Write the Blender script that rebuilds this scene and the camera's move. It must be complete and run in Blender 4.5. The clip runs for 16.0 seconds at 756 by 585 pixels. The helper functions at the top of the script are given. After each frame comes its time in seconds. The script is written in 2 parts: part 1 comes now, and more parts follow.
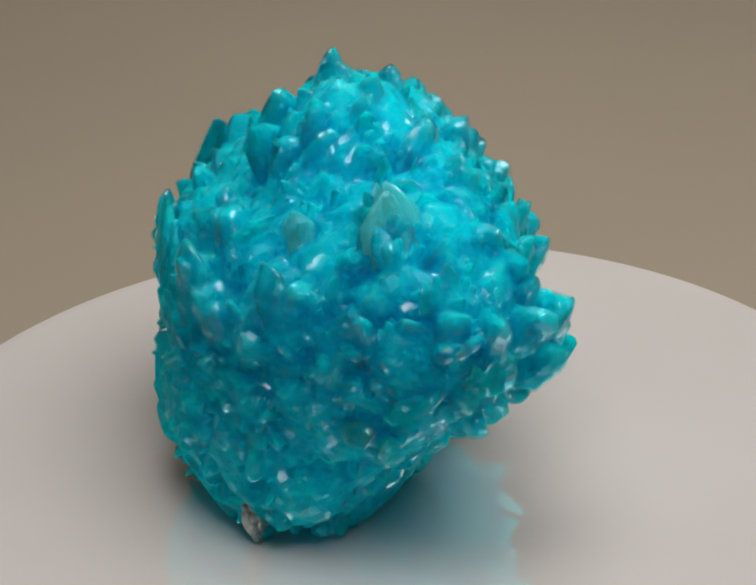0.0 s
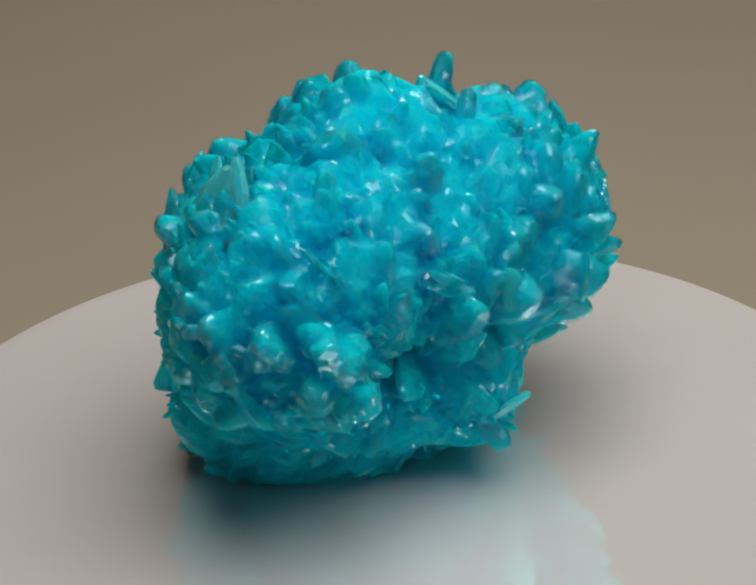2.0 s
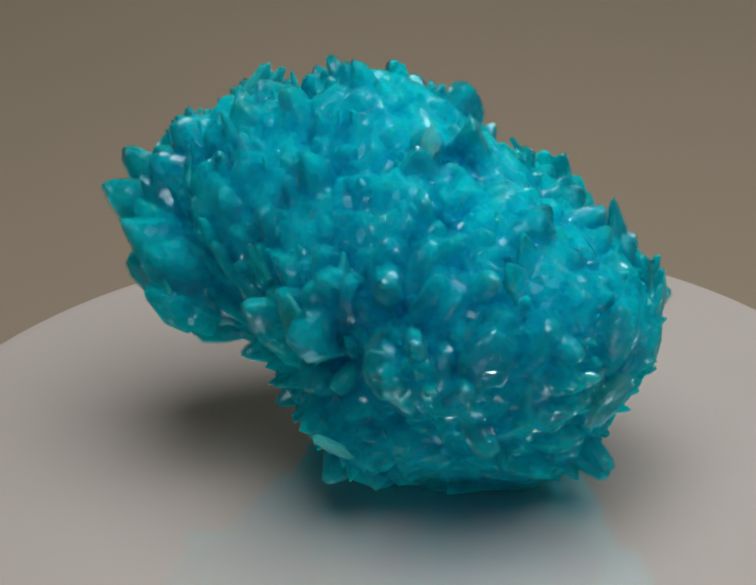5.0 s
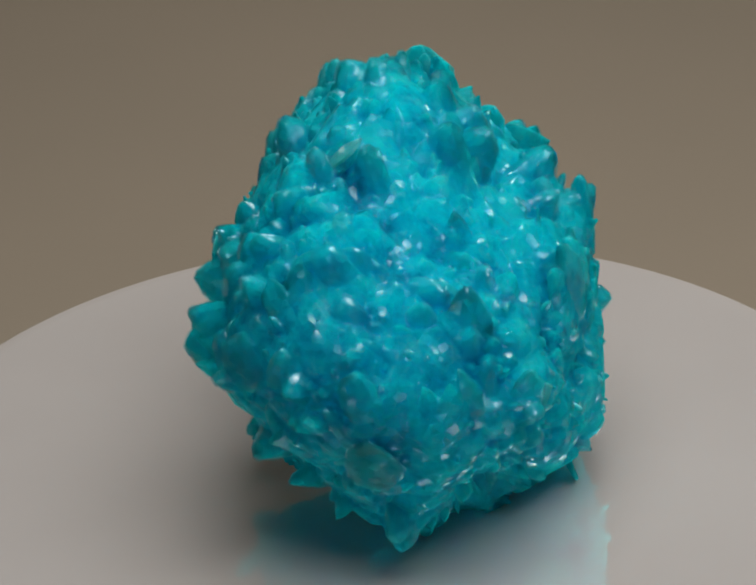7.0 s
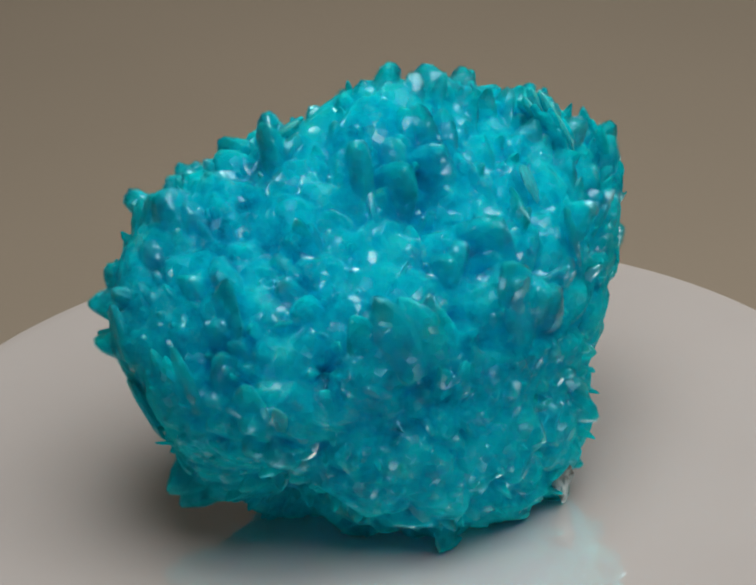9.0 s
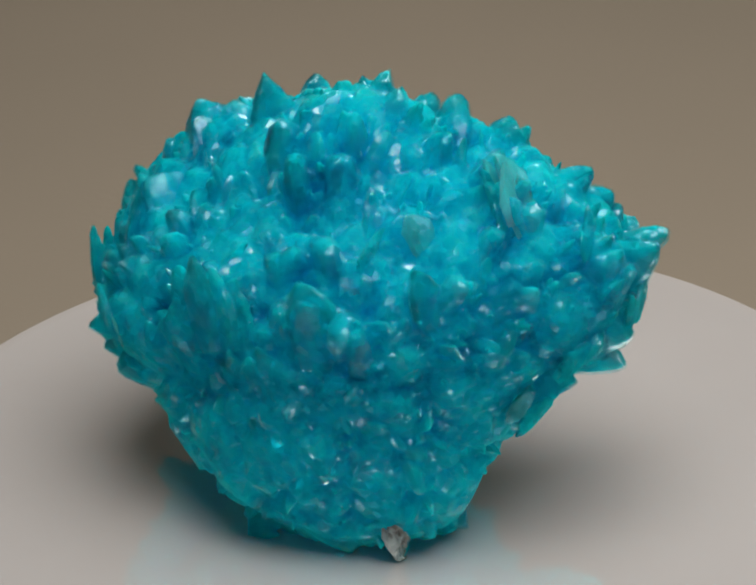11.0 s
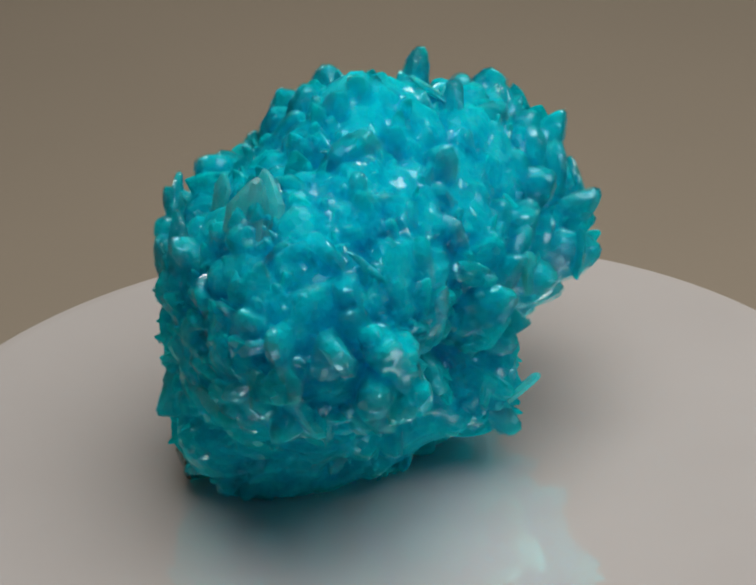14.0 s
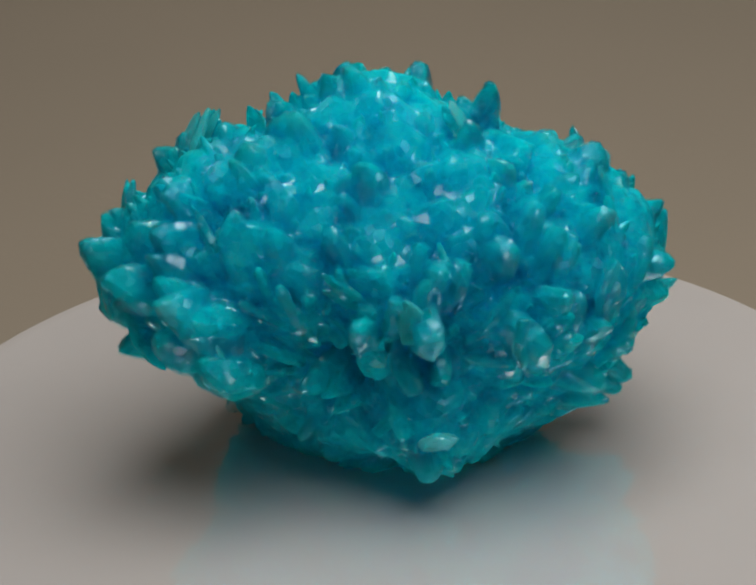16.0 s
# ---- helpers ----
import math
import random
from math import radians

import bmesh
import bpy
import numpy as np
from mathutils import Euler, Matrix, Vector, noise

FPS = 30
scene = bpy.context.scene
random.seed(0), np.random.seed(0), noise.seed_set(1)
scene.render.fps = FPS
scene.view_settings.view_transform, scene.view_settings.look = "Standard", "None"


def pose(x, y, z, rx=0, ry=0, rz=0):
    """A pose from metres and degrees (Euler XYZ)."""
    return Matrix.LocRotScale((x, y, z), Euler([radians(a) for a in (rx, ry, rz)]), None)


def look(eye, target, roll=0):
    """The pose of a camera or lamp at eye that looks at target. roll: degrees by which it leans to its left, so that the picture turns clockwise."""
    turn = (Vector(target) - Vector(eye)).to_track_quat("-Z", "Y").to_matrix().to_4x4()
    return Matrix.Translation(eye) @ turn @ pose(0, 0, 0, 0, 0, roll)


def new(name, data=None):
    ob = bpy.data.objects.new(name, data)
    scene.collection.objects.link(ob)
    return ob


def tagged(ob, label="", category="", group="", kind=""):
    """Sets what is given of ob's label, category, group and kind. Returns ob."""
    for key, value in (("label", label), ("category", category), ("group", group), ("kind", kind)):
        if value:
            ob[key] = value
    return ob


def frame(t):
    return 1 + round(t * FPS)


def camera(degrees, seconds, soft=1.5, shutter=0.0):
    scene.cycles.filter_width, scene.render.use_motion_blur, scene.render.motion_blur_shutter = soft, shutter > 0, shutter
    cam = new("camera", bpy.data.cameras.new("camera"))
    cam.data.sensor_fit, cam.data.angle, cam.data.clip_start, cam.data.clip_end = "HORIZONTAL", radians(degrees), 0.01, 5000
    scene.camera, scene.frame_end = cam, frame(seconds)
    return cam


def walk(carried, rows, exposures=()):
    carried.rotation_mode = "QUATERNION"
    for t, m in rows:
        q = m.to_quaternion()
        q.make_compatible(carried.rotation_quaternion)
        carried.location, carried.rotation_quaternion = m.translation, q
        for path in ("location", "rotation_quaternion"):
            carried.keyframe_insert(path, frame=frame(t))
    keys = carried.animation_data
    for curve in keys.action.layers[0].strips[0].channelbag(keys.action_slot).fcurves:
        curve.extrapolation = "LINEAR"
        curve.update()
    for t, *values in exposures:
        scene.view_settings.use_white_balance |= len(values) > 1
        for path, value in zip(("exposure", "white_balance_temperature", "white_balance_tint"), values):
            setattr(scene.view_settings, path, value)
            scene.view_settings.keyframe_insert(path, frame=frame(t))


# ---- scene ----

# ---------------------------------------------------------------- camera
TOP = 0.040                        # height of the turntable's plate over the table
AXIS_Z = TOP + 0.0203              # where the line of sight meets the turntable's axis
TURN = -28.827                     # degrees a second, clockwise from above

cam = camera(10.06, 16.0, soft=2.2)
EYE = (0.0, -0.4, AXIS_Z + 0.2052)
SIGHT = look(EYE, (-0.00014, 0.0, AXIS_Z), -2.401)
walk(cam, [(0.0, SIGHT), (16.0, SIGHT)], [(0.0, 0.16), (1.0, 0.22), (2.0, 0.0), (3.0, -0.28), (5.5, -0.26), (7.5, -0.30), (8.5, -0.20), (11.5, -0.08), (13.0, -0.24), (14.5, -0.15), (16.0, -0.30)])

# ---------------------------------------------------------------- light
world = bpy.data.worlds.new("world")
scene.world = world
world.use_nodes = True
world.node_tree.nodes["Background"].inputs[0].default_value = (1.0, 0.9, 0.78, 1)
world.node_tree.nodes["Background"].inputs[1].default_value = 0.02
scene.view_settings.exposure = 0.0


def area_lamp(name, eye, target, size, power, color, size_y=None):
    data = bpy.data.lights.new(name, "AREA")
    data.shape = "RECTANGLE" if size_y else "DISK"
    data.size, data.energy, data.color = size, power, color
    if size_y:
        data.size_y = size_y
    ob = new(name, data)
    ob.matrix_world = look(eye, target)
    return ob


area_lamp("softbox_lamp", (0.07, -0.05, 0.39), (0, 0, 0.05), 0.40, 2.1, (1.0, 0.97, 0.94))
# unseen warm fill from overhead, added to lift the shadows
area_lamp("overhead_fill", (0.0, 0.0, 2.35), (0, 0, 0), 1.0, 8.0, (1.0, 0.92, 0.84))

# ---------------------------------------------------------------- materials


def material(name):
    mat = bpy.data.materials.new(name)
    mat.use_nodes = True
    nt = mat.node_tree
    return mat, nt, nt.nodes["Principled BSDF"]


def node(nt, kind, **values):
    n = nt.nodes.new(kind)
    for key, value in values.items():
        n.inputs[key].default_value = value
    return n


def ramp(nt, source, stops):
    n = nt.nodes.new("ShaderNodeValToRGB")
    while len(n.color_ramp.elements) < len(stops):
        n.color_ramp.elements.new(0.5)
    for e, (at, c) in zip(n.color_ramp.elements, stops):
        e.position, e.color = at, (*c, 1)
    nt.links.new(source, n.inputs[0])
    return n.outputs[0]


def bump(nt, source, bsdf, strength, distance):
    n = node(nt, "ShaderNodeBump", Strength=strength, Distance=distance)
    nt.links.new(source, n.inputs["Height"])
    nt.links.new(n.outputs[0], bsdf.inputs["Normal"])


def crystal_material(name, stops, clear, depth, fused, frosting=0.5):
    """Translucent blue crystal: a glassy skin over a body through which light passes. Clear blades let the mass behind them show; the mass itself scatters light deep inside."""
    mat, nt, b = material(name)
    pos = nt.nodes.new("ShaderNodeTexCoord").outputs["Object"]
    k = 1.0 if fused else 0.005
    info = nt.nodes.new("ShaderNodeObjectInfo").outputs["Random"]
    cloud = node(nt, "ShaderNodeTexNoise", Scale=240.0 * k, Detail=6.0, Roughness=0.65)
    nt.links.new(pos, cloud.inputs["Vector"])
    own = nt.nodes.new("ShaderNodeMath")
    own.operation = "MULTIPLY_ADD"
    own.inputs[1].default_value, own.inputs[2].default_value = (0.0, 0.0) if fused else (0.3, -0.15)
    nt.links.new(info, own.inputs[0])
    mixed = nt.nodes.new("ShaderNodeMath")
    nt.links.new(cloud.outputs["Fac"], mixed.inputs[0])
    nt.links.new(own.outputs[0], mixed.inputs[1])
    colour = ramp(nt, mixed.outputs[0], stops)
    frost = node(nt, "ShaderNodeTexNoise", Scale=420.0 * k, Detail=7.0, Roughness=0.7)
    nt.links.new(pos, frost.inputs["Vector"])
    patch = ramp(nt, frost.outputs["Fac"], [(0.58, (0, 0, 0)), (0.76, (frosting, frosting, frosting))])
    blend = nt.nodes.new("ShaderNodeMix")
    blend.data_type = "RGBA"
    blend.inputs["B"].default_value = (0.12, 0.70, 0.78, 1)
    nt.links.new(patch, blend.inputs["Factor"])
    nt.links.new(colour, blend.inputs["A"])
    colour = blend.outputs["Result"]
    # small flat facets, each tilted its own way
    cells = node(nt, "ShaderNodeTexVoronoi", Scale=1000.0 * k)
    nt.links.new(pos, cells.inputs["Vector"])
    offset, tilt, height = (nt.nodes.new("ShaderNodeVectorMath") for n in range(3))
    offset.operation, tilt.operation, height.operation = "SUBTRACT", "SUBTRACT", "DOT_PRODUCT"
    nt.links.new(pos, offset.inputs[0])
    nt.links.new(cells.outputs["Position"], offset.inputs[1])
    nt.links.new(cells.outputs["Color"], tilt.inputs[0])
    tilt.inputs[1].default_value = (0.5, 0.5, 0.5)
    nt.links.new(offset.outputs["Vector"], height.inputs[0])
    nt.links.new(tilt.outputs["Vector"], height.inputs[1])
    facets = node(nt, "ShaderNodeBump", Strength=1.0, Distance=1.5 if fused else 0.005)
    nt.links.new(height.outputs["Value"], facets.inputs["Height"])

    def mix(share, one, two):
        n = nt.nodes.new("ShaderNodeMixShader")
        if type(share) is float:
            n.inputs[0].default_value = share
        else:
            nt.links.new(share, n.inputs[0])
        nt.links.new(one, n.inputs[1])
        nt.links.new(two, n.inputs[2])
        return n.outputs[0]

    nt.links.new(colour, b.inputs["Base Color"])
    b.inputs["Roughness"].default_value = 0.6
    b.inputs["Specular IOR Level"].default_value = 0.0
    b.inputs["Subsurface Weight"].default_value = 1.0
    b.inputs["Subsurface Radius"].default_value = (0.05, 0.92, 1.0)
    b.inputs["Subsurface Scale"].default_value = depth
    relief = node(nt, "ShaderNodeBump", Strength=0.8, Distance=0.9 if fused else 0.004)
    nt.links.new(height.outputs["Value"], relief.inputs["Height"])
    nt.links.new(relief.outputs[0], b.inputs["Normal"])
    inner = b.outputs[0]
    if fused:
        # part of the light goes straight through and is bent by the facets
        bent = node(nt, "ShaderNodeBsdfRefraction", IOR=1.4, Roughness=0.12, Color=(0.10, 0.93, 1.0, 1))
        nt.links.new(facets.outputs[0], bent.inputs["Normal"])
        inner = mix(clear, inner, bent.outputs[0])
    elif clear:
        see = nt.nodes.new("ShaderNodeBsdfTransparent")
        see.inputs[0].default_value = (0.86, 0.985, 0.99, 1)
        inner = mix(clear, inner, see.outputs[0])
    gloss = node(nt, "ShaderNodeBsdfGlossy", Roughness=0.08, Color=(0.75, 0.97, 1.0, 1))
    nt.links.new(facets.outputs[0], gloss.inputs["Normal"])
    fresnel = node(nt, "ShaderNodeFresnel", IOR=1.55)
    clean = node(nt, "ShaderNodeTexNoise", Scale=620.0 * k, Detail=3.0)
    nt.links.new(pos, clean.inputs["Vector"])
    amount = nt.nodes.new("ShaderNodeMath")
    amount.operation = "MULTIPLY"
    nt.links.new(fresnel.outputs[0], amount.inputs[0])
    nt.links.new(ramp(nt, clean.outputs["Fac"], [(0.52, (0.12, 0.12, 0.12)), (0.60, (1, 1, 1))]), amount.inputs[1])
    nt.links.new(mix(amount.outputs[0], inner, gloss.outputs[0]), nt.nodes["Material Output"].inputs["Surface"])
    return mat


BLUES = [(0.3, (0.002, 0.48, 0.74)), (0.5, (0.004, 0.58, 0.84)), (0.7, (0.02, 0.70, 0.90))]
PALE = [(0.3, (0.02, 0.74, 0.86)), (0.5, (0.05, 0.82, 0.90)), (0.7, (0.11, 0.87, 0.92))]
DEEP = [(0.28, (0.001, 0.22, 0.40)), (0.42, (0.002, 0.49, 0.73)), (0.54, (0.003, 0.63, 0.86)), (0.70, (0.015, 0.76, 0.92))]
FROSTED = crystal_material("pale_crystal", PALE, 0.55, 0.005, False)
SKIN = crystal_material("clear_blue_crystal", BLUES, 0.95, 0.003, False)
HEART = crystal_material("crystal_mass", DEEP, 0.44, 0.014, True, 0.6)


def plate_material():
    mat, nt, b = material("white_acrylic")
    pos = nt.nodes.new("ShaderNodeTexCoord").outputs["Object"]
    haze = node(nt, "ShaderNodeTexNoise", Scale=30.0, Detail=4.0)
    nt.links.new(pos, haze.inputs["Vector"])
    nt.links.new(ramp(nt, haze.outputs["Fac"], [(0.0, (0.60, 0.575, 0.56)), (1.0, (0.70, 0.675, 0.66))]), b.inputs["Base Color"])
    b.inputs["Roughness"].default_value = 0.045
    b.inputs["IOR"].default_value = 6.0
    return mat


def paper_material():
    mat, nt, b = material("beige_paper")
    pos = nt.nodes.new("ShaderNodeTexCoord").outputs["Object"]
    blotch = node(nt, "ShaderNodeTexNoise", Scale=9.0, Detail=3.0)
    nt.links.new(pos, blotch.inputs["Vector"])
    nt.links.new(ramp(nt, blotch.outputs["Fac"], [(0.3, (0.22, 0.187, 0.141)), (0.7, (0.242, 0.204, 0.154))]), b.inputs["Base Color"])
    b.inputs["Roughness"].default_value = 0.85
    fibre = node(nt, "ShaderNodeTexNoise", Scale=700.0, Detail=4.0)
    nt.links.new(pos, fibre.inputs["Vector"])
    bump(nt, fibre.outputs["Fac"], b, 0.15, 0.0004)
    return mat


def plain_material(name, color, roughness):
    mat, nt, b = material(name)
    pos = nt.nodes.new("ShaderNodeTexCoord").outputs["Object"]
    n = node(nt, "ShaderNodeTexNoise", Scale=6.0, Detail=4.0)
    nt.links.new(pos, n.inputs["Vector"])
    nt.links.new(ramp(nt, n.outputs["Fac"], [(0.3, tuple(c * 0.94 for c in color)), (0.7, color)]), b.inputs["Base Color"])
    b.inputs["Roughness"].default_value = roughness
    return mat


PLATE, PAPER = plate_material(), paper_material()
PLASTIC = plain_material("white_plastic", (0.7, 0.7, 0.69), 0.4)
WALL = plain_material("wall_paint", (0.40, 0.36, 0.31), 0.9)



def rock_material():
    mat, nt, b = material("host_rock")
    pos = nt.nodes.new("ShaderNodeTexCoord").outputs["Object"]
    n = node(nt, "ShaderNodeTexNoise", Scale=500.0, Detail=6.0)
    nt.links.new(pos, n.inputs["Vector"])
    nt.links.new(ramp(nt, n.outputs["Fac"], [(0.32, (0.10, 0.09, 0.075)), (0.42, (0.30, 0.36, 0.35)), (0.58, (0.42, 0.50, 0.50)), (0.72, (0.75, 0.80, 0.79))]), b.inputs["Base Color"])
    b.inputs["Roughness"].default_value = 0.15
    b.inputs["Transmission Weight"].default_value = 0.25
    bump(nt, n.outputs["Fac"], b, 0.5, 0.0006)
    return mat


ROCK = rock_material()
WHITE = plain_material("white_mineral", (0.75, 0.78, 0.78), 0.3)

# ---------------------------------------------------------------- building


def part(name, bm, mat, parent=None, label=""):
    """One mesh object from a bmesh, under a thing or under a part."""
    data = bpy.data.meshes.new(name)
    bm.to_mesh(data)
    bm.free()
    data.materials.append(mat)
    ob = new(name, data)
    ob.parent = parent
    if label:
        tagged(ob, label)
    return ob


def slab(x0, x1, y0, y1, z0, z1):
    bm = bmesh.new()
    bmesh.ops.create_cube(bm, size=1)
    for v in bm.verts:
        v.co = ((x0 + x1) / 2 + v.co.x * (x1 - x0), (y0 + y1) / 2 + v.co.y * (y1 - y0), (z0 + z1) / 2 + v.co.z * (z1 - z0))
    return bm


def lathe(profile, steps=192):
    """A turned body from (radius, height) pairs, the first and last on the axis."""
    bm = bmesh.new()
    rings = []
    for r, z in profile:
        if r < 1e-6:
            rings.append([bm.verts.new((0, 0, z))])
        else:
            rings.append([bm.verts.new((r * math.cos(a), r * math.sin(a), z)) for a in (2 * math.pi * i / steps for i in range(steps))])
    for low, high in zip(rings, rings[1:]):
        for i in range(steps):
            quad = [low[i % len(low)], low[(i + 1) % len(low)], high[(i + 1) % len(high)], high[i % len(high)]]
            bm.faces.new(list(dict.fromkeys(quad)))
    bmesh.ops.recalc_face_normals(bm, faces=bm.faces)
    for f in bm.faces:
        f.smooth = True
    return bm


# room round the table
for name, box in (("floor", (-1.3, 1.3, -1.3, 1.3, -0.80, -0.75)), ("ceiling", (-1.3, 1.3, -1.3, 1.3, 2.4, 2.45)),
                  ("wall_north", (-1.3, 1.3, 1.3, 1.36, -0.75, 2.4)), ("wall_south", (-1.3, 1.3, -1.36, -1.3, -0.75, 2.4)),
                  ("wall_east", (1.3, 1.36, -1.3, 1.3, -0.75, 2.4)), ("wall_west", (-1.36, -1.3, -1.3, 1.3, -0.75, 2.4))):
    tagged(part(name, slab(*box), WALL), "plain dim brownish painted surface of the room", "wall" if "wall" in name else name, kind="structure")

table = tagged(new("table"), "plain wooden table under the paper backdrop", "table")
WOOD = plain_material("table_wood", (0.3, 0.2, 0.12), 0.5)
part("tabletop", slab(-0.6, 0.6, -0.35, 0.65, -0.034, -0.004), WOOD, table)
for x in (-0.55, 0.55):
    for y in (-0.3, 0.6):
        part("leg", slab(x - 0.025, x + 0.025, y - 0.025, y + 0.025, -0.75, -0.034), WOOD, table)


def backdrop():
    """A sheet of paper that lies on the table and sweeps up behind it."""
    bm = bmesh.new()
    line = [(-0.34, 0.0), (0.30, 0.0)]
    line += [(0.30 + 0.25 * math.sin(a), 0.25 - 0.25 * math.cos(a)) for a in (radians(90 * i / 24) for i in range(1, 25))]
    line += [(0.55, 0.7)]
    under = [(-0.34, -0.002), (0.30, -0.002)]
    under += [(0.30 + 0.252 * math.sin(a), 0.25 - 0.252 * math.cos(a)) for a in (radians(90 * i / 24) for i in range(1, 25))]
    under += [(0.552, 0.7)]
    loop = line + under[::-1]
    rows = [[bm.verts.new((x, y, z)) for y, z in loop] for x in (-0.58, 0.58)]
    for i in range(len(loop)):
        k = (i + 1) % len(loop)
        bm.faces.new((rows[0][i], rows[1][i], rows[1][k], rows[0][k])).smooth = i not in (len(line) - 1, len(loop) - 1)
    for row in rows:
        for i in range(len(line) - 1):
            bm.faces.new((row[i], row[i + 1], row[len(loop) - 2 - i], row[len(loop) - 1 - i]))
    bmesh.ops.recalc_face_normals(bm, faces=bm.faces)
    return tagged(part("backdrop", bm, PAPER), "matt beige paper backdrop sweeping up behind the turntable", "backdrop", kind="structure")


backdrop()

# ---------------------------------------------------------------- turntable
turntable = tagged(new("turntable"), "glossy white motorised display turntable on the paper", "turntable")
part("base", lathe([(0, 0.001), (0.045, 0.001), (0.048, 0.004), (0.048, 0.031), (0.046, 0.0335), (0, 0.0335)]), PLASTIC, turntable)
plate = part("plate", lathe([(0, 0.0345), (0.0530, 0.0345), (0.0541, 0.0352), (0.0545, 0.0363), (0.0544, 0.0380), (0.0539, 0.0392), (0.0529, 0.0398), (0.0512, TOP), (0.03, TOP), (0, TOP)]), PLATE, turntable, "glossy white round plate")

# ---------------------------------------------------------------- mineral specimen
specimen = tagged(new("mineral_specimen"), "translucent turquoise blue crystal cluster standing on the white plate", "crystal")
specimen.matrix_basis = pose(0, 0, AXIS_Z)
MIDDLE = Vector((-0.0032, 0.0020, -0.0024))   # middle of the mass, seen from the axis
BASE = TOP - AXIS_Z                           # the plate's top in the specimen's space
ROOT = Vector((-0.0040, 0.0015, -0.0150))     # where the blades spread from

# how far, in millimetres, the sprays of blades reach in evenly spread directions, from the top down
REACH = [
    30.8, 23.6, 22.6, 22.5, 22.3, 25.5, 19.0, 24.7, 25.9, 21.3, 20.4, 22.3, 26.4, 31.4, 19.1, 18.7,
    23.0, 21.0, 23.2, 20.5, 24.2, 31.0, 20.4, 23.5, 23.2, 30.3, 28.5, 21.4, 20.1, 26.2, 25.8, 18.1,
    23.6, 26.1, 38.7, 21.7, 20.3, 24.9, 29.1, 27.4, 17.4, 25.8, 29.0, 26.7, 17.9, 20.5, 26.8, 28.6,
    19.2, 16.3, 23.1, 27.7, 18.8, 20.7, 20.7, 21.4, 23.3, 15.5, 22.6, 23.0, 19.3, 21.9, 13.8, 24.7,
    22.9, 14.9, 23.5, 20.1, 18.2, 22.0, 19.9, 26.9, 27.6, 17.1, 24.6, 16.5, 19.6, 21.1, 20.5, 26.8,
    20.0, 19.0, 22.1, 21.0, 26.2, 22.7, 14.6, 23.1, 16.3, 19.2, 20.7, 16.3, 25.5, 21.9, 19.1, 24.2,
    20.4, 23.0,
]
NARROW = 26
FANS = []
for i in range(len(REACH)):
    z, a = 1 - 2 * (i + 0.5) / len(REACH), math.pi * (1 + 5 ** 0.5) * (i + 0.5)
    s = math.sqrt(1 - z * z)
    FANS.append(Vector((s * math.cos(a), s * math.sin(a), z)))

# hollows between the sprays: direction, part of the reach that is missing, narrowness
HOLLOWS = [(Vector((0.90, -0.36, -0.05)).normalized(), 0.46, 13), (Vector((0.92, 0.30, 0.12)).normalized(), 0.30, 20),
           (Vector((-0.60, 0.55, -0.50)).normalized(), 0.12, 20), (Vector((-0.47, -0.20, 0.85)).normalized(), 0.06, 20)]


def reach(way):
    """How far the mass reaches from its middle in a direction."""
    w = [math.exp(NARROW * (way.dot(f) - 1)) for f in FANS]
    r = 0.001 * sum(a * b for a, b in zip(w, REACH)) / sum(w)
    for axis, depth, narrow in HOLLOWS:
        r *= 1 - depth * math.exp(narrow * (way.dot(axis) - 1))
    return r


rng = random.Random(7)


def wobble(k):
    return Vector((rng.gauss(0, k), rng.gauss(0, k), rng.gauss(0, k)))


def spread(count):
    """Directions over the mass, as dense on far sprays as on near ones."""
    got = []
    n = count * 4
    for i in range(n):
        z, a = 1 - 2 * (i + 0.5) / n, math.pi * (1 + 5 ** 0.5) * (i + 0.5)
        s = math.sqrt(1 - z * z)
        way = (Vector((s * math.cos(a), s * math.sin(a), z)) + wobble(0.03)).normalized()
        if rng.random() < 0.25 * (max(reach(way), 0.019) / 0.0225) ** 2:
            got.append(way)
    return got


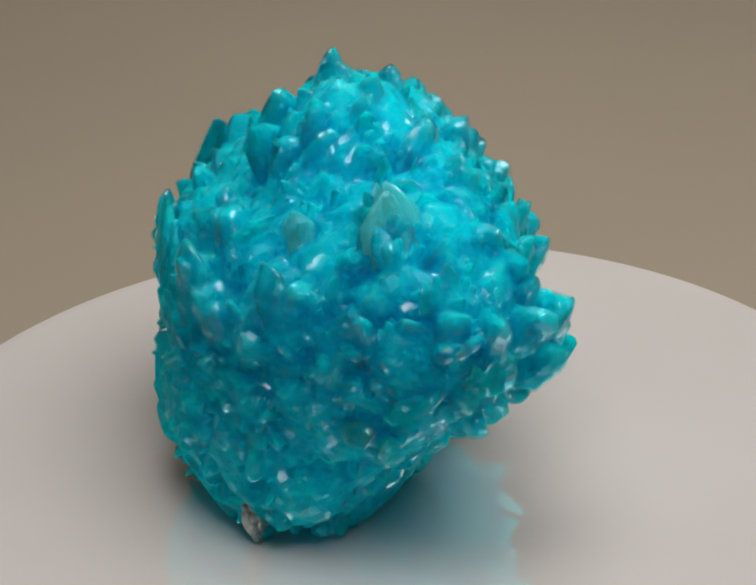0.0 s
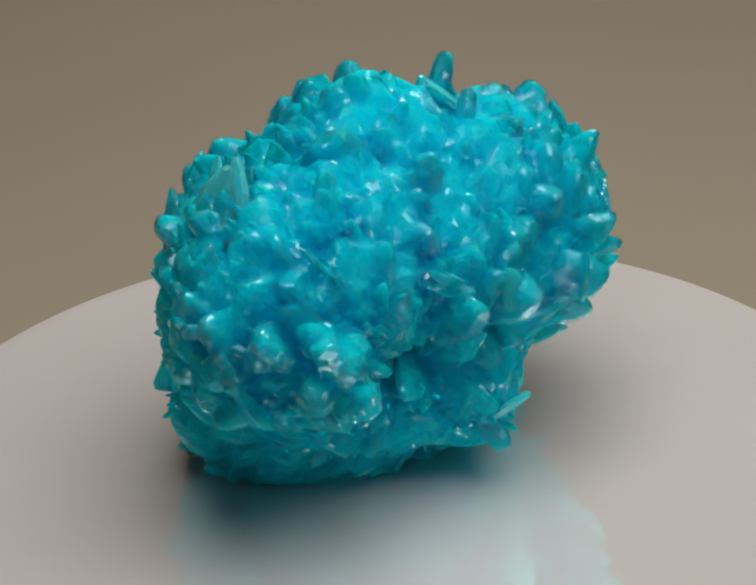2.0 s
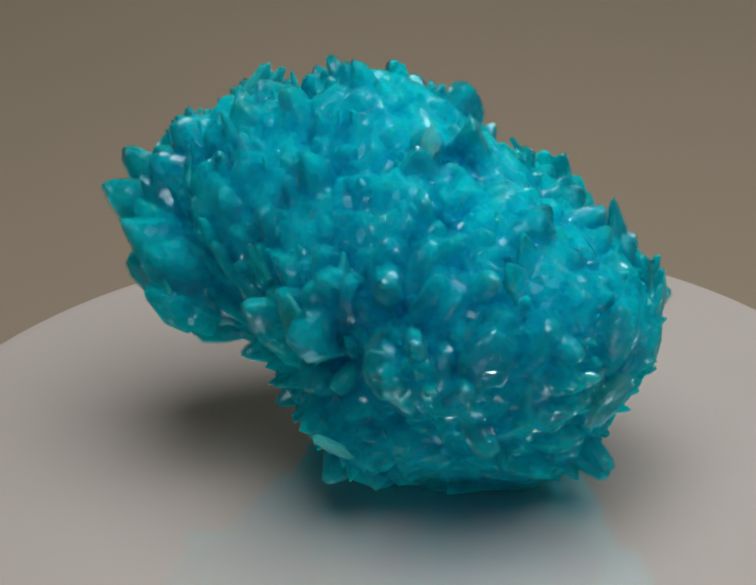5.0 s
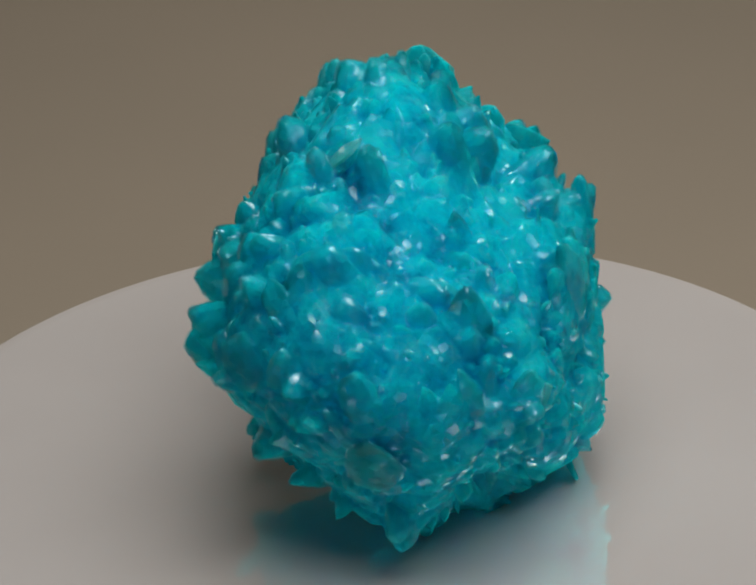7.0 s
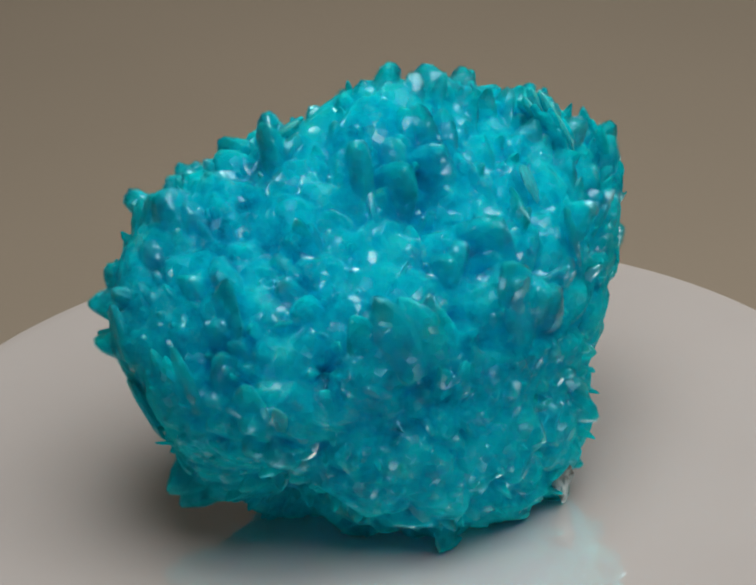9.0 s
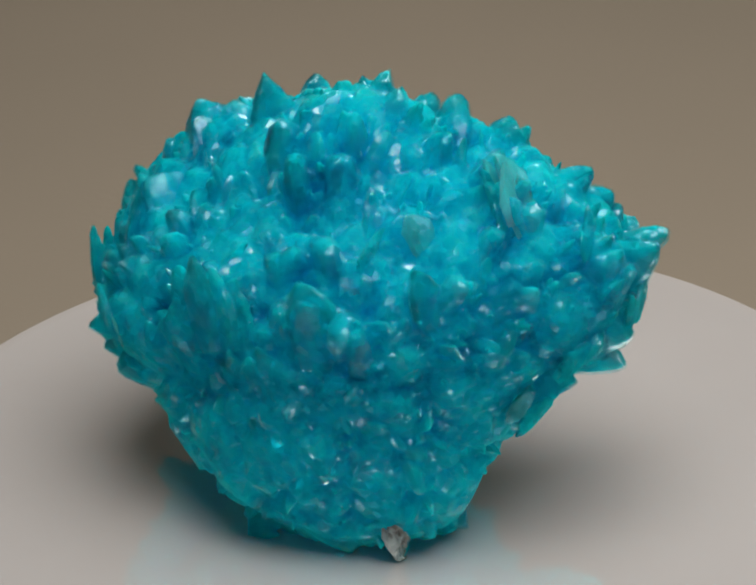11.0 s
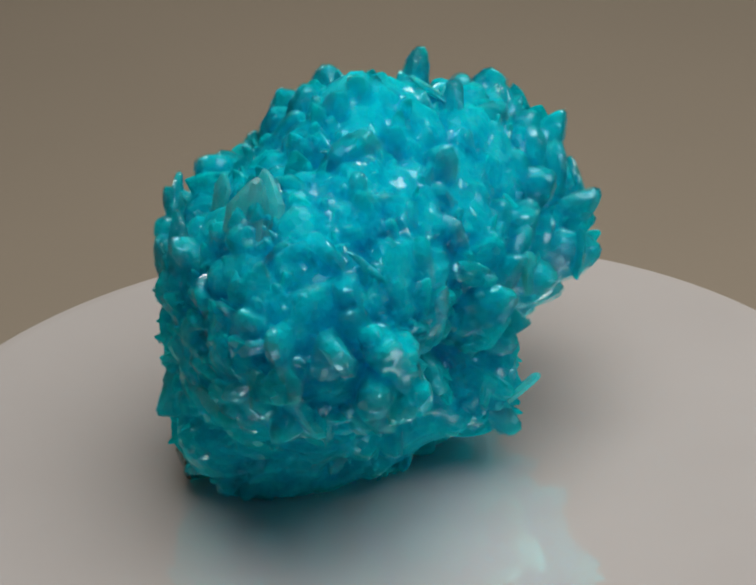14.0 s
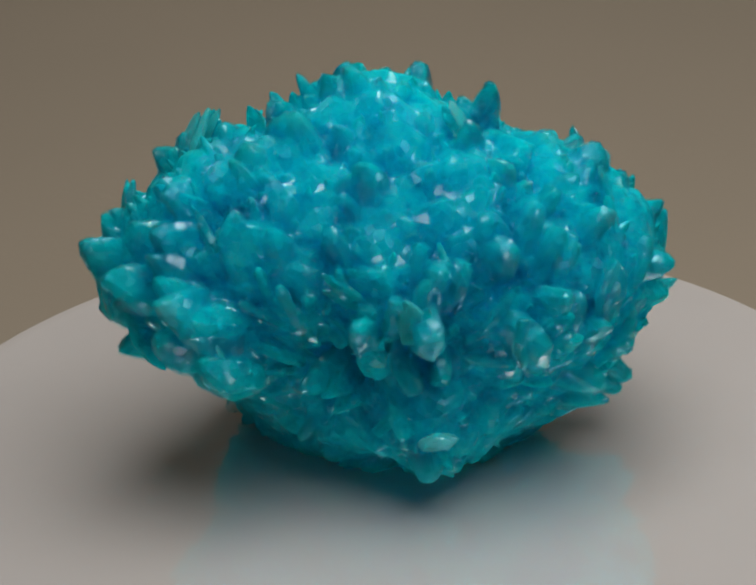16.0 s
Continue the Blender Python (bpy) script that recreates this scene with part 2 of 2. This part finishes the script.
def core():
    """The body of the mass: the ends of hundreds of blades, each a slanting six-sided facet, with steps between them."""
    bm = bmesh.new()
    bmesh.ops.create_icosphere(bm, subdivisions=7, radius=1)
    ways = np.array([v.co.normalized()[:] for v in bm.verts])
    fans = np.array([f[:] for f in FANS])
    weight = np.exp(NARROW * (ways @ fans.T - 1))
    full = weight @ np.array(REACH) / weight.sum(1) * 0.001
    for axis, depth, narrow in HOLLOWS:
        full *= 1 - depth * np.exp(narrow * (ways @ np.array(axis[:]) - 1))
    best = np.full(len(ways), 0.89)
    for seed in spread(900):
        axis = np.array(seed[:])
        near = np.nonzero(ways @ axis > 0.95)[0]
        size = rng.choice((0.0006, 0.0010, 0.0016, 0.0024, 0.0032))
        top, far = rng.uniform(0.93, 0.99), reach(seed)
        # across the facet, and upwards along it
        side = np.cross(axis, (0.1, 0.05, 1.0))
        side /= np.linalg.norm(side)
        other = np.cross(side, axis)
        u, v = (ways[near] @ side) * full[near], (ways[near] @ other) * full[near]
        spin, squash = rng.gauss(0, 0.5), rng.uniform(0.65, 1.0)
        away = np.zeros(len(near))
        for k in range(6):
            a = spin + k * math.pi / 3
            away = np.maximum(away, (u * math.cos(a) + v * math.sin(a)) / (squash if k % 3 else 1.0))
        lean, tilt = rng.uniform(0.0, 0.40), rng.gauss(0, 0.25)
        h = top + (lean * v + tilt * u - 1.3 * np.maximum(0, away - size)) / far
        best[near] = np.maximum(best[near], np.minimum(h, 1.01))
    verts = []
    for way, r in zip(ways, best * full):
        p = MIDDLE + Vector(way) * float(r)
        p.z = max(p.z, BASE + 0.0002)
        verts.append(p)
    faces = [[v.index for v in f.verts] for f in bm.faces]
    bm.free()
    return verts, faces


def blade_mesh(seed):
    """One crystal of unit width and length, its tip at the origin and its foot at z = -1: a flat blade, or two or three grown side by side,
    with a blunt or rounded point and bevelled long edges; y is across the flat side."""
    r = random.Random(seed)
    bm = bmesh.new()
    count = r.choice((1, 1, 2, 3))
    highest = r.randrange(count)
    for c in range(count):
        wide = (1.0, 0.75, 0.62)[count - 1] * r.uniform(0.85, 1.1)
        thick = r.uniform(0.26, 0.40)
        at = 0.0 if count == 1 else (c - (count - 1) / 2) * (0.55, 0.36)[count - 2]
        tip = 0.0 if c == highest else -r.uniform(0.05, 0.25)
        shift, skew = r.uniform(-0.10, 0.10), r.uniform(-0.22, 0.22)
        drop = r.uniform(0.26, 0.48)
        blunt = r.uniform(0.03, 0.26)
        rings = []
        levels = ((-1.0, 0.60, 0.7), (-0.7, 0.86, 0.95), (tip - drop * 1.7, 0.97, 1.0), (tip - drop, 1.0, 1.0),
                  (tip - drop * 0.5, 0.54 + blunt * 0.5, 0.92), (tip - drop * 0.15, 0.22 + blunt * 0.6, 0.72), (tip, 0.05 + blunt * 0.3, 0.35))
        for n, (z, k, flat) in enumerate(levels):
            lean = skew * wide * max(0, n - 3) / 3
            ring = [(-0.5, 0.0), (-0.36, -0.5), (0.02, -0.56), (0.36, -0.46), (0.5, 0.0), (0.34, 0.48), (-0.02, 0.55), (-0.35, 0.46)]
            rings.append([bm.verts.new((at + lean + x * wide * k * r.uniform(0.94, 1.06), shift + y * thick * flat * r.uniform(0.90, 1.10), z + r.uniform(-0.012, 0.012)))
                          for x, y in ring])
        for lo, hi in zip(rings, rings[1:]):
            for i in range(8):
                bm.faces.new((lo[i], lo[(i + 1) % 8], hi[(i + 1) % 8], hi[i]))
        bm.faces.new(rings[-1])
        bm.faces.new(rings[0][::-1])
    return bm


SHAPES = []
for seed in range(16):
    bm = blade_mesh(seed)
    bm.verts.index_update()
    SHAPES.append(([v.co.copy() for v in bm.verts], [[v.index for v in f.verts] for f in bm.faces]))
    bm.free()


def skins(mat):
    """Meshes of the clear outsides of the blades, each round the highest prism of its shape (seven rings of eight corners)."""
    made = []
    for verts, faces in SHAPES:
        first = max(range(0, len(verts), 56), key=lambda k: max(v.z for v in verts[k:k + 56]))
        data = bpy.data.meshes.new("crystal")
        data.from_pydata(verts[first:first + 56], [], [[i - first for i in f] for f in faces if first <= f[0] < first + 56])
        data.materials.append(mat)
        made.append(data)
    return made


CLEAR, PALES = skins(SKIN), skins(FROSTED)


def blade_pose(tip, way, outward, width, length, thick=1.0):
    """The blade's long axis goes along way, and its flat side faces outward."""
    across = way.cross(outward)
    if across.length < 0.05:
        across = way.cross(Vector((0.3, 0.9, 0.1)))
    across.normalize()
    flat = way.cross(across)
    turn = Matrix((across, flat, way)).transposed().to_4x4()
    return Matrix.Translation(tip) @ turn @ Matrix.Diagonal((width, width * thick, length, 1))


PLACES = []    # the milky cores of the blades, which belong to the mass


def crystal(kinds, tip, way, outward, width, length, thick=1.0):
    """A clear blade round a milky core that has grown out of the mass."""
    n = rng.randrange(len(SHAPES))
    ob = new("crystal", kinds[n])
    ob.parent = specimen
    ob.matrix_basis = blade_pose(tip, way, outward, width, length, thick)
    PLACES.append((n, tip - way * 0.0001, way, outward, width * 0.95, length, thick * 0.93))
    return ob


def grow(tip):
    """The way in which a blade with this tip has grown."""
    high = min(1.0, max(0.0, (tip.z + 0.003) / 0.014))
    return ((tip - ROOT).normalized() * high + (tip - MIDDLE).normalized() * (1.2 - high)).normalized()


TIPS = []


def spike(x, y, z, width, face):
    """A blade that stands out of the mass; its tip, from the axis, and width in millimetres, and the compass way that its flat side faces."""
    tip = Vector((x, y, z)) * 0.001
    way = (grow(tip) + wobble(0.06)).normalized()
    if z > -13:
        TIPS.append((tip, way))
    crystal(CLEAR, tip, way, Vector((math.cos(radians(face)), math.sin(radians(face)), 0.3)) + wobble(0.15), width * (0.001 if z > -13 else 0.0007), rng.uniform(0.009, 0.011), rng.uniform(1.0, 1.5))


def plate_blade(x, y, z, width, length, kinds=None):
    """A broad blade that lies against the face of the mass, flat side out; its middle in millimetres from the axis."""
    at = Vector((x, y, z)) * 0.001
    out = (at - MIDDLE).normalized()
    rise = Vector((0, 0, 1)) + 0.4 * (at - ROOT).normalized() + wobble(0.15)
    way = ((rise - out * rise.dot(out)).normalized() + out * 0.36).normalized()
    ob = crystal(kinds or CLEAR, at + way * length * 0.0005, way, out + wobble(0.10), width * 0.001, length * 0.0011, 0.55)
    if kinds:
        tagged(ob, "pale frosted greenish blue crystal")


def pale_blade(x, y, z, width):
    """A frosted, paler blade that shows on the face of the mass."""
    plate_blade(x, y, z, width * 1000, width * 1400, PALES)


def fleck(x, y, z, size):
    """A jagged white bit stuck between the blades."""
    bm = bmesh.new()
    bmesh.ops.create_icosphere(bm, subdivisions=2, radius=1)
    for v in bm.verts:
        v.co *= rng.uniform(0.45, 1.2)
        v.co = Vector((v.co.x, v.co.y * 0.6, v.co.z * 0.7)) * size * 0.001 + Vector((x, y, z)) * 0.001
    part("white_fleck", bm, WHITE, specimen, "tiny jagged white fleck")


def crystal_mass():
    """The body, the blades that lean up and out of it all round like shingles, and a crust of small points, grown together into one."""
    for way in spread(620):
        tip = MIDDLE + way * reach(way) * rng.uniform(0.95, 1.035)
        if tip.z < BASE + 0.0005:
            continue
        low = min(1.0, max(0.0, (tip.z - BASE) / 0.02))
        axis = (grow(tip) + Vector((0, 0, 0.40 * low)) + wobble(0.16)).normalized()
        size = rng.choice((0.0026, 0.0036, 0.0050, 0.0068))
        place = (tip, axis, (way + wobble(0.35)).normalized(), size * (0.65 + 0.35 * low), rng.uniform(0.008, 0.011), 0.75)
        if size > 0.0045 and low > 0.3:
            crystal(CLEAR, *place)
        else:
            PLACES.append((rng.randrange(len(SHAPES)), *place))
    for way in spread(1000):
        tip = MIDDLE + way * reach(way) * rng.uniform(0.94, 0.995)
        PLACES.append((rng.randrange(len(SHAPES)), tip, (grow(tip) + wobble(0.35)).normalized(), wobble(1.0).normalized(),
                       rng.choice((0.0011, 0.0015, 0.0021, 0.0028)), rng.uniform(0.003, 0.006), rng.uniform(0.8, 1.6)))
    for tip, way in TIPS:
        # small points that crowd round each large blade
        for n in range(3):
            side = way.cross(wobble(1.0)).normalized()
            at = tip - way * rng.uniform(0.0012, 0.006) + side * rng.uniform(0.0012, 0.0024)
            PLACES.append((rng.randrange(len(SHAPES)), at, (way + side * 0.25 + wobble(0.2)).normalized(), wobble(1.0).normalized(),
                           rng.choice((0.0011, 0.0015, 0.0022)), rng.uniform(0.004, 0.007), 1.2))
    verts, faces = core()
    for n, tip, axis, outward, width, length, thick in PLACES:
        if axis.z < -0.3 and tip.z < BASE + 0.002:
            axis = Vector((axis.x, axis.y, 0.0)).normalized()
        m = blade_pose(tip, axis, outward, width, length, thick)
        first = len(verts)
        for co in SHAPES[n][0]:
            p = m @ co
            p.z = max(p.z, BASE + 0.0003)
            verts.append(p)
        faces += [[first + i for i in side] for side in SHAPES[n][1]]
    data = bpy.data.meshes.new("crystal_mass")
    data.from_pydata(verts, [], faces)
    data.materials.append(HEART)
    ob = new("crystal_mass", data)
    ob.parent = specimen
    fuse = ob.modifiers.new("grown_together", "REMESH")
    fuse.mode, fuse.voxel_size, fuse.use_smooth_shade = "VOXEL", 0.00013, True
    tagged(ob, "grown-together translucent blue mass of blade ends")


def matrix_lump():
    """The bit of host rock at the foot of the cluster."""
    bm = bmesh.new()
    bmesh.ops.create_icosphere(bm, subdivisions=4, radius=1)
    for v in bm.verts:
        p = v.co.copy()
        p *= 1 + 0.3 * noise.noise(p * 1.7) + 0.16 * noise.cell(p * 3.1) + 0.05 * noise.noise(p * 7)
        v.co = Vector((-0.0136, -0.0156, -0.0164)) + Vector((p.x * 0.0014, p.y * 0.0014, p.z * 0.0031))
        v.co.z = max(v.co.z, BASE + 0.0002)
    return part("matrix_rock", bm, ROCK, specimen, "greyish white glassy host rock at the foot")


spike(-4.1, 12.2, 22.8, 5.6, 236)
spike(19.4, -19.2, 7.1, 8.1, 69)
spike(12.4, 23.2, 4.4, 6.7, 152)
spike(11.6, -28.9, 10.2, 6.5, 356)
spike(15.0, -24.6, 11.1, 7.8, 69)
spike(-2.5, 31.1, 3.2, 6.4, 169)
spike(-9.6, 3.4, 22.3, 6.4, 270)
spike(-4.0, 23.2, 16.3, 7.7, 236)
spike(-13.6, 22.4, 11.2, 6.3, 253)
spike(17.8, -15.7, -1.6, 6.3, 270)
spike(-0.3, -9.0, 24.1, 5.1, 356)
spike(18.2, -19.4, 3.6, 7.7, 253)
spike(-20.5, -11.0, 9.8, 7.7, 299)
spike(19.4, -15.4, 3.6, 7.7, 270)
spike(-11.2, -0.4, 20.5, 6.3, 299)
spike(12.9, 19.8, 2.9, 7.7, 97)
spike(-13.0, 19.2, 12.7, 7.7, 270)
spike(1.9, 24.7, 13.8, 6.2, 299)
spike(-10.6, 25.1, -14.4, 7.6, 169)
spike(2.5, 11.2, 21.0, 6.2, 236)
spike(-11.4, 23.7, -16.0, 7.6, 152)
spike(11.4, -19.2, 17.0, 6.2, 97)
spike(15.9, -20.0, 11.2, 7.6, 253)
spike(-6.8, 20.8, 15.7, 7.6, 356)
spike(0.8, -22.2, 16.7, 6.2, 11)
spike(10.0, 15.5, 11.8, 6.2, 126)
spike(-0.6, -20.6, 17.4, 7.6, 126)
spike(-1.4, -0.6, 26.2, 6.2, 236)
spike(7.6, 18.6, 13.5, 7.5, 270)
spike(15.3, -24.5, 7.9, 6.1, 236)
spike(12.7, 7.3, -15.3, 7.5, 69)
spike(9.8, -25.7, -0.1, 7.5, 356)
spike(-0.0, 29.0, 6.7, 6.1, 328)
spike(-5.0, 30.4, 2.3, 6.1, 11)
spike(4.6, 24.2, -4.5, 7.5, 126)
spike(4.7, 19.6, 15.4, 7.5, 270)
spike(16.4, 8.5, 5.0, 7.5, 97)
spike(4.7, -8.3, 22.8, 7.5, 152)
spike(13.9, -20.3, 13.3, 7.5, 253)
spike(16.7, 1.6, 3.9, 7.4, 97)
spike(6.5, 20.4, 12.6, 7.4, 299)
spike(-14.0, -20.1, -9.6, 4.8, 328)
spike(-5.7, -4.2, 23.6, 6.0, 328)
spike(-23.3, 18.5, 1.9, 7.4, 253)
spike(-18.7, -13.4, 8.1, 7.4, 126)
spike(-4.9, -17.9, -17.8, 7.4, 11)
spike(12.1, 11.4, 9.8, 6.0, 270)
spike(-13.3, -16.8, -19.5, 7.4, 169)
spike(13.8, 6.7, -12.4, 7.4, 97)
spike(-14.5, -9.2, 15.0, 7.4, 328)
spike(-6.9, -17.9, -19.0, 7.4, 253)
spike(12.1, 8.0, 11.9, 7.4, 126)
spike(-6.4, 29.8, 6.6, 6.0, 356)
spike(-1.2, 22.2, 15.8, 7.4, 299)
spike(-17.1, 13.8, 10.9, 7.4, 270)
spike(6.9, 25.3, 3.6, 6.0, 328)
spike(-5.8, -20.5, 12.6, 7.3, 126)
spike(-11.1, -18.8, -17.6, 7.3, 328)
spike(-17.2, -15.5, 6.8, 7.3, 328)
spike(-2.7, -3.1, 25.0, 7.3, 69)
spike(6.7, 1.5, 19.9, 7.3, 253)
spike(8.5, -27.6, 10.4, 7.3, 356)
spike(9.1, -12.5, 20.0, 5.9, 236)
spike(8.5, 13.5, 13.8, 7.3, 270)
spike(-21.4, 4.4, 8.8, 5.9, 69)
spike(-5.2, -7.4, 21.7, 7.3, 97)
spike(9.5, 22.7, 4.2, 7.3, 299)
spike(14.5, -16.8, -3.7, 7.3, 11)
spike(4.1, 14.2, 18.2, 5.9, 152)
spike(-1.2, -17.4, 18.1, 7.3, 11)
spike(-16.5, -2.9, 13.9, 7.3, 299)
spike(-3.0, 18.9, 17.1, 7.3, 11)
spike(-17.4, -5.0, 12.9, 5.9, 69)
spike(-17.9, 20.2, 7.7, 7.3, 253)
spike(8.8, -27.4, 3.1, 7.3, 356)
spike(-8.9, 21.9, -16.1, 7.3, 11)
spike(-19.1, 16.5, 8.0, 7.3, 270)
spike(-24.2, 1.9, -12.3, 7.3, 253)
spike(13.7, -5.2, -7.1, 5.8, 69)
spike(16.1, 1.9, 7.1, 7.2, 270)
spike(0.2, -21.6, -6.8, 7.2, 236)
spike(-22.9, 16.1, -5.6, 7.2, 236)
spike(-21.9, -3.0, -16.9, 7.2, 126)
spike(12.5, -15.4, -5.7, 7.2, 270)
spike(8.7, -20.3, 16.4, 7.2, 169)
spike(-19.7, 18.9, 6.2, 7.2, 253)
spike(16.0, 5.0, 7.6, 5.8, 270)
spike(-6.6, 25.4, 11.9, 7.2, 236)
spike(12.4, -2.1, 13.7, 7.2, 126)
spike(10.2, -1.4, 16.1, 7.2, 126)
spike(13.9, 6.2, -2.9, 7.2, 97)
spike(-4.9, -24.2, 5.0, 5.8, 152)
spike(-8.0, -4.4, 20.6, 7.2, 328)
spike(12.9, 7.3, -5.5, 7.2, 299)
spike(11.1, -22.6, -1.4, 5.8, 253)
spike(-20.8, -5.3, -17.6, 7.2, 253)
spike(7.8, -7.7, -13.9, 7.2, 270)
spike(6.4, -25.2, 12.9, 5.8, 11)
spike(0.9, -11.5, 21.1, 7.2, 11)
spike(-22.9, -0.3, -1.6, 7.2, 97)
spike(-2.1, -11.4, 20.3, 7.2, 356)
spike(-20.0, 22.3, 0.7, 7.2, 236)
spike(13.0, -7.7, 14.3, 7.2, 253)
spike(5.8, 3.5, 19.3, 7.2, 152)
spike(4.9, 16.9, 15.5, 4.6, 152)
spike(13.5, 8.0, 9.4, 5.8, 270)
spike(1.1, 26.7, 8.0, 5.8, 169)
spike(4.8, -2.1, 21.6, 7.2, 236)
spike(-15.1, -16.7, 6.7, 7.2, 126)
spike(-2.8, -23.1, 10.2, 7.2, 152)
spike(-13.1, -19.2, -7.0, 7.2, 152)
spike(2.0, 4.7, 21.5, 7.2, 169)
spike(10.6, -6.6, 17.0, 7.2, 253)
spike(-20.0, 21.1, -4.3, 4.6, 69)
spike(-20.9, 6.8, -14.7, 7.2, 97)
spike(-2.2, -7.0, 22.4, 4.6, 11)
spike(6.6, 21.0, 9.5, 7.2, 299)
spike(-9.3, 24.6, 10.3, 5.8, 11)
spike(-6.3, 24.7, -9.0, 7.2, 11)
spike(-5.4, -22.7, -3.5, 7.2, 169)
spike(11.8, -25.3, 3.0, 5.8, 236)
spike(-21.2, 11.3, 5.5, 7.2, 69)
spike(2.6, -10.9, -15.9, 7.2, 253)
spike(6.3, -11.8, -11.0, 7.2, 253)
spike(-18.0, 2.8, 10.8, 7.2, 69)
spike(-15.9, 23.4, 5.5, 7.2, 236)
spike(-0.3, -25.5, 2.7, 5.8, 169)
spike(-17.6, -9.8, -18.9, 7.2, 152)
spike(-16.1, 0.4, 12.5, 7.2, 299)
spike(-6.4, 18.3, -16.7, 7.2, 11)
spike(13.5, -12.7, 13.2, 7.2, 253)
spike(-9.5, -10.7, 15.6, 7.2, 97)
spike(-6.6, -1.5, 21.6, 7.2, 69)
plate_blade(-21.6, 2.8, 6.6, 7.8, 9.0)
plate_blade(-22.4, 17.7, 0.5, 5.1, 6.5)
plate_blade(-16.6, 18.7, 8.5, 5.5, 7.5)
plate_blade(-21.8, -4.1, 0.8, 5.5, 6.5)
plate_blade(0.1, 24.2, 12.3, 4.6, 5.5)
plate_blade(-8.7, 28.8, 4.2, 5.1, 5.5)
plate_blade(5.1, 25.1, 4.6, 6.9, 6.0)
plate_blade(-16.9, 24.6, 2.7, 5.5, 7.0)
plate_blade(11.4, 18.6, 2.5, 6.0, 5.5)
plate_blade(-19.1, -10.6, 7.6, 6.0, 8.5)
plate_blade(-21.4, -0.4, 6.4, 6.0, 7.5)
plate_blade(-9.1, -18.7, 9.7, 6.0, 7.0)
plate_blade(-2.7, -23.2, -3.7, 3.7, 4.0)
plate_blade(-9.4, 26.8, -4.7, 6.0, 6.5)
plate_blade(5.6, -24.6, 13.2, 3.7, 4.0)
plate_blade(10.8, -26.9, 4.6, 4.6, 4.5)
pale_blade(15.6, 6.2, 5.1, 0.0031)
pale_blade(12.4, 8.0, -10.7, 0.0045)
pale_blade(16.7, -14.4, -0.4, 0.0040)
pale_blade(1.0, -18.8, 17.3, 0.0035)
pale_blade(15.4, 6.8, 5.1, 0.0030)
pale_blade(1.0, -18.3, 17.6, 0.0050)
pale_blade(0.6, -16.8, 18.2, 0.0035)
pale_blade(1.2, -19.9, 16.5, 0.0035)
pale_blade(-7.8, -14.8, 14.5, 0.0035)
pale_blade(0.9, -19.1, 17.1, 0.0050)
pale_blade(-0.3, -19.6, 16.1, 0.0030)
pale_blade(-23.4, 15.0, -0.5, 0.0020)
pale_blade(-18.5, -10.5, 8.6, 0.0025)
pale_blade(-0.6, 8.8, 20.2, 0.0030)
fleck(10.1, 3.0, 2.8, 0.5)
fleck(10.0, -9.6, 2.4, 0.45)
fleck(5.4, 16.5, 13.6, 0.3)
fleck(-10.3, -4.6, 12.9, 0.35)
fleck(-14.6, 21.6, 1.5, 0.3)
crystal_mass()
matrix_lump()

# ---------------------------------------------------------------- movement


def motions():
    times = [0.5 * i for i in range(33)]
    walk(specimen, [(t, pose(0, 0, AXIS_Z, 0, 0, TURN * t)) for t in times])
    walk(plate, [(t, pose(0, 0, 0, 0, 0, TURN * t)) for t in times])


motions()
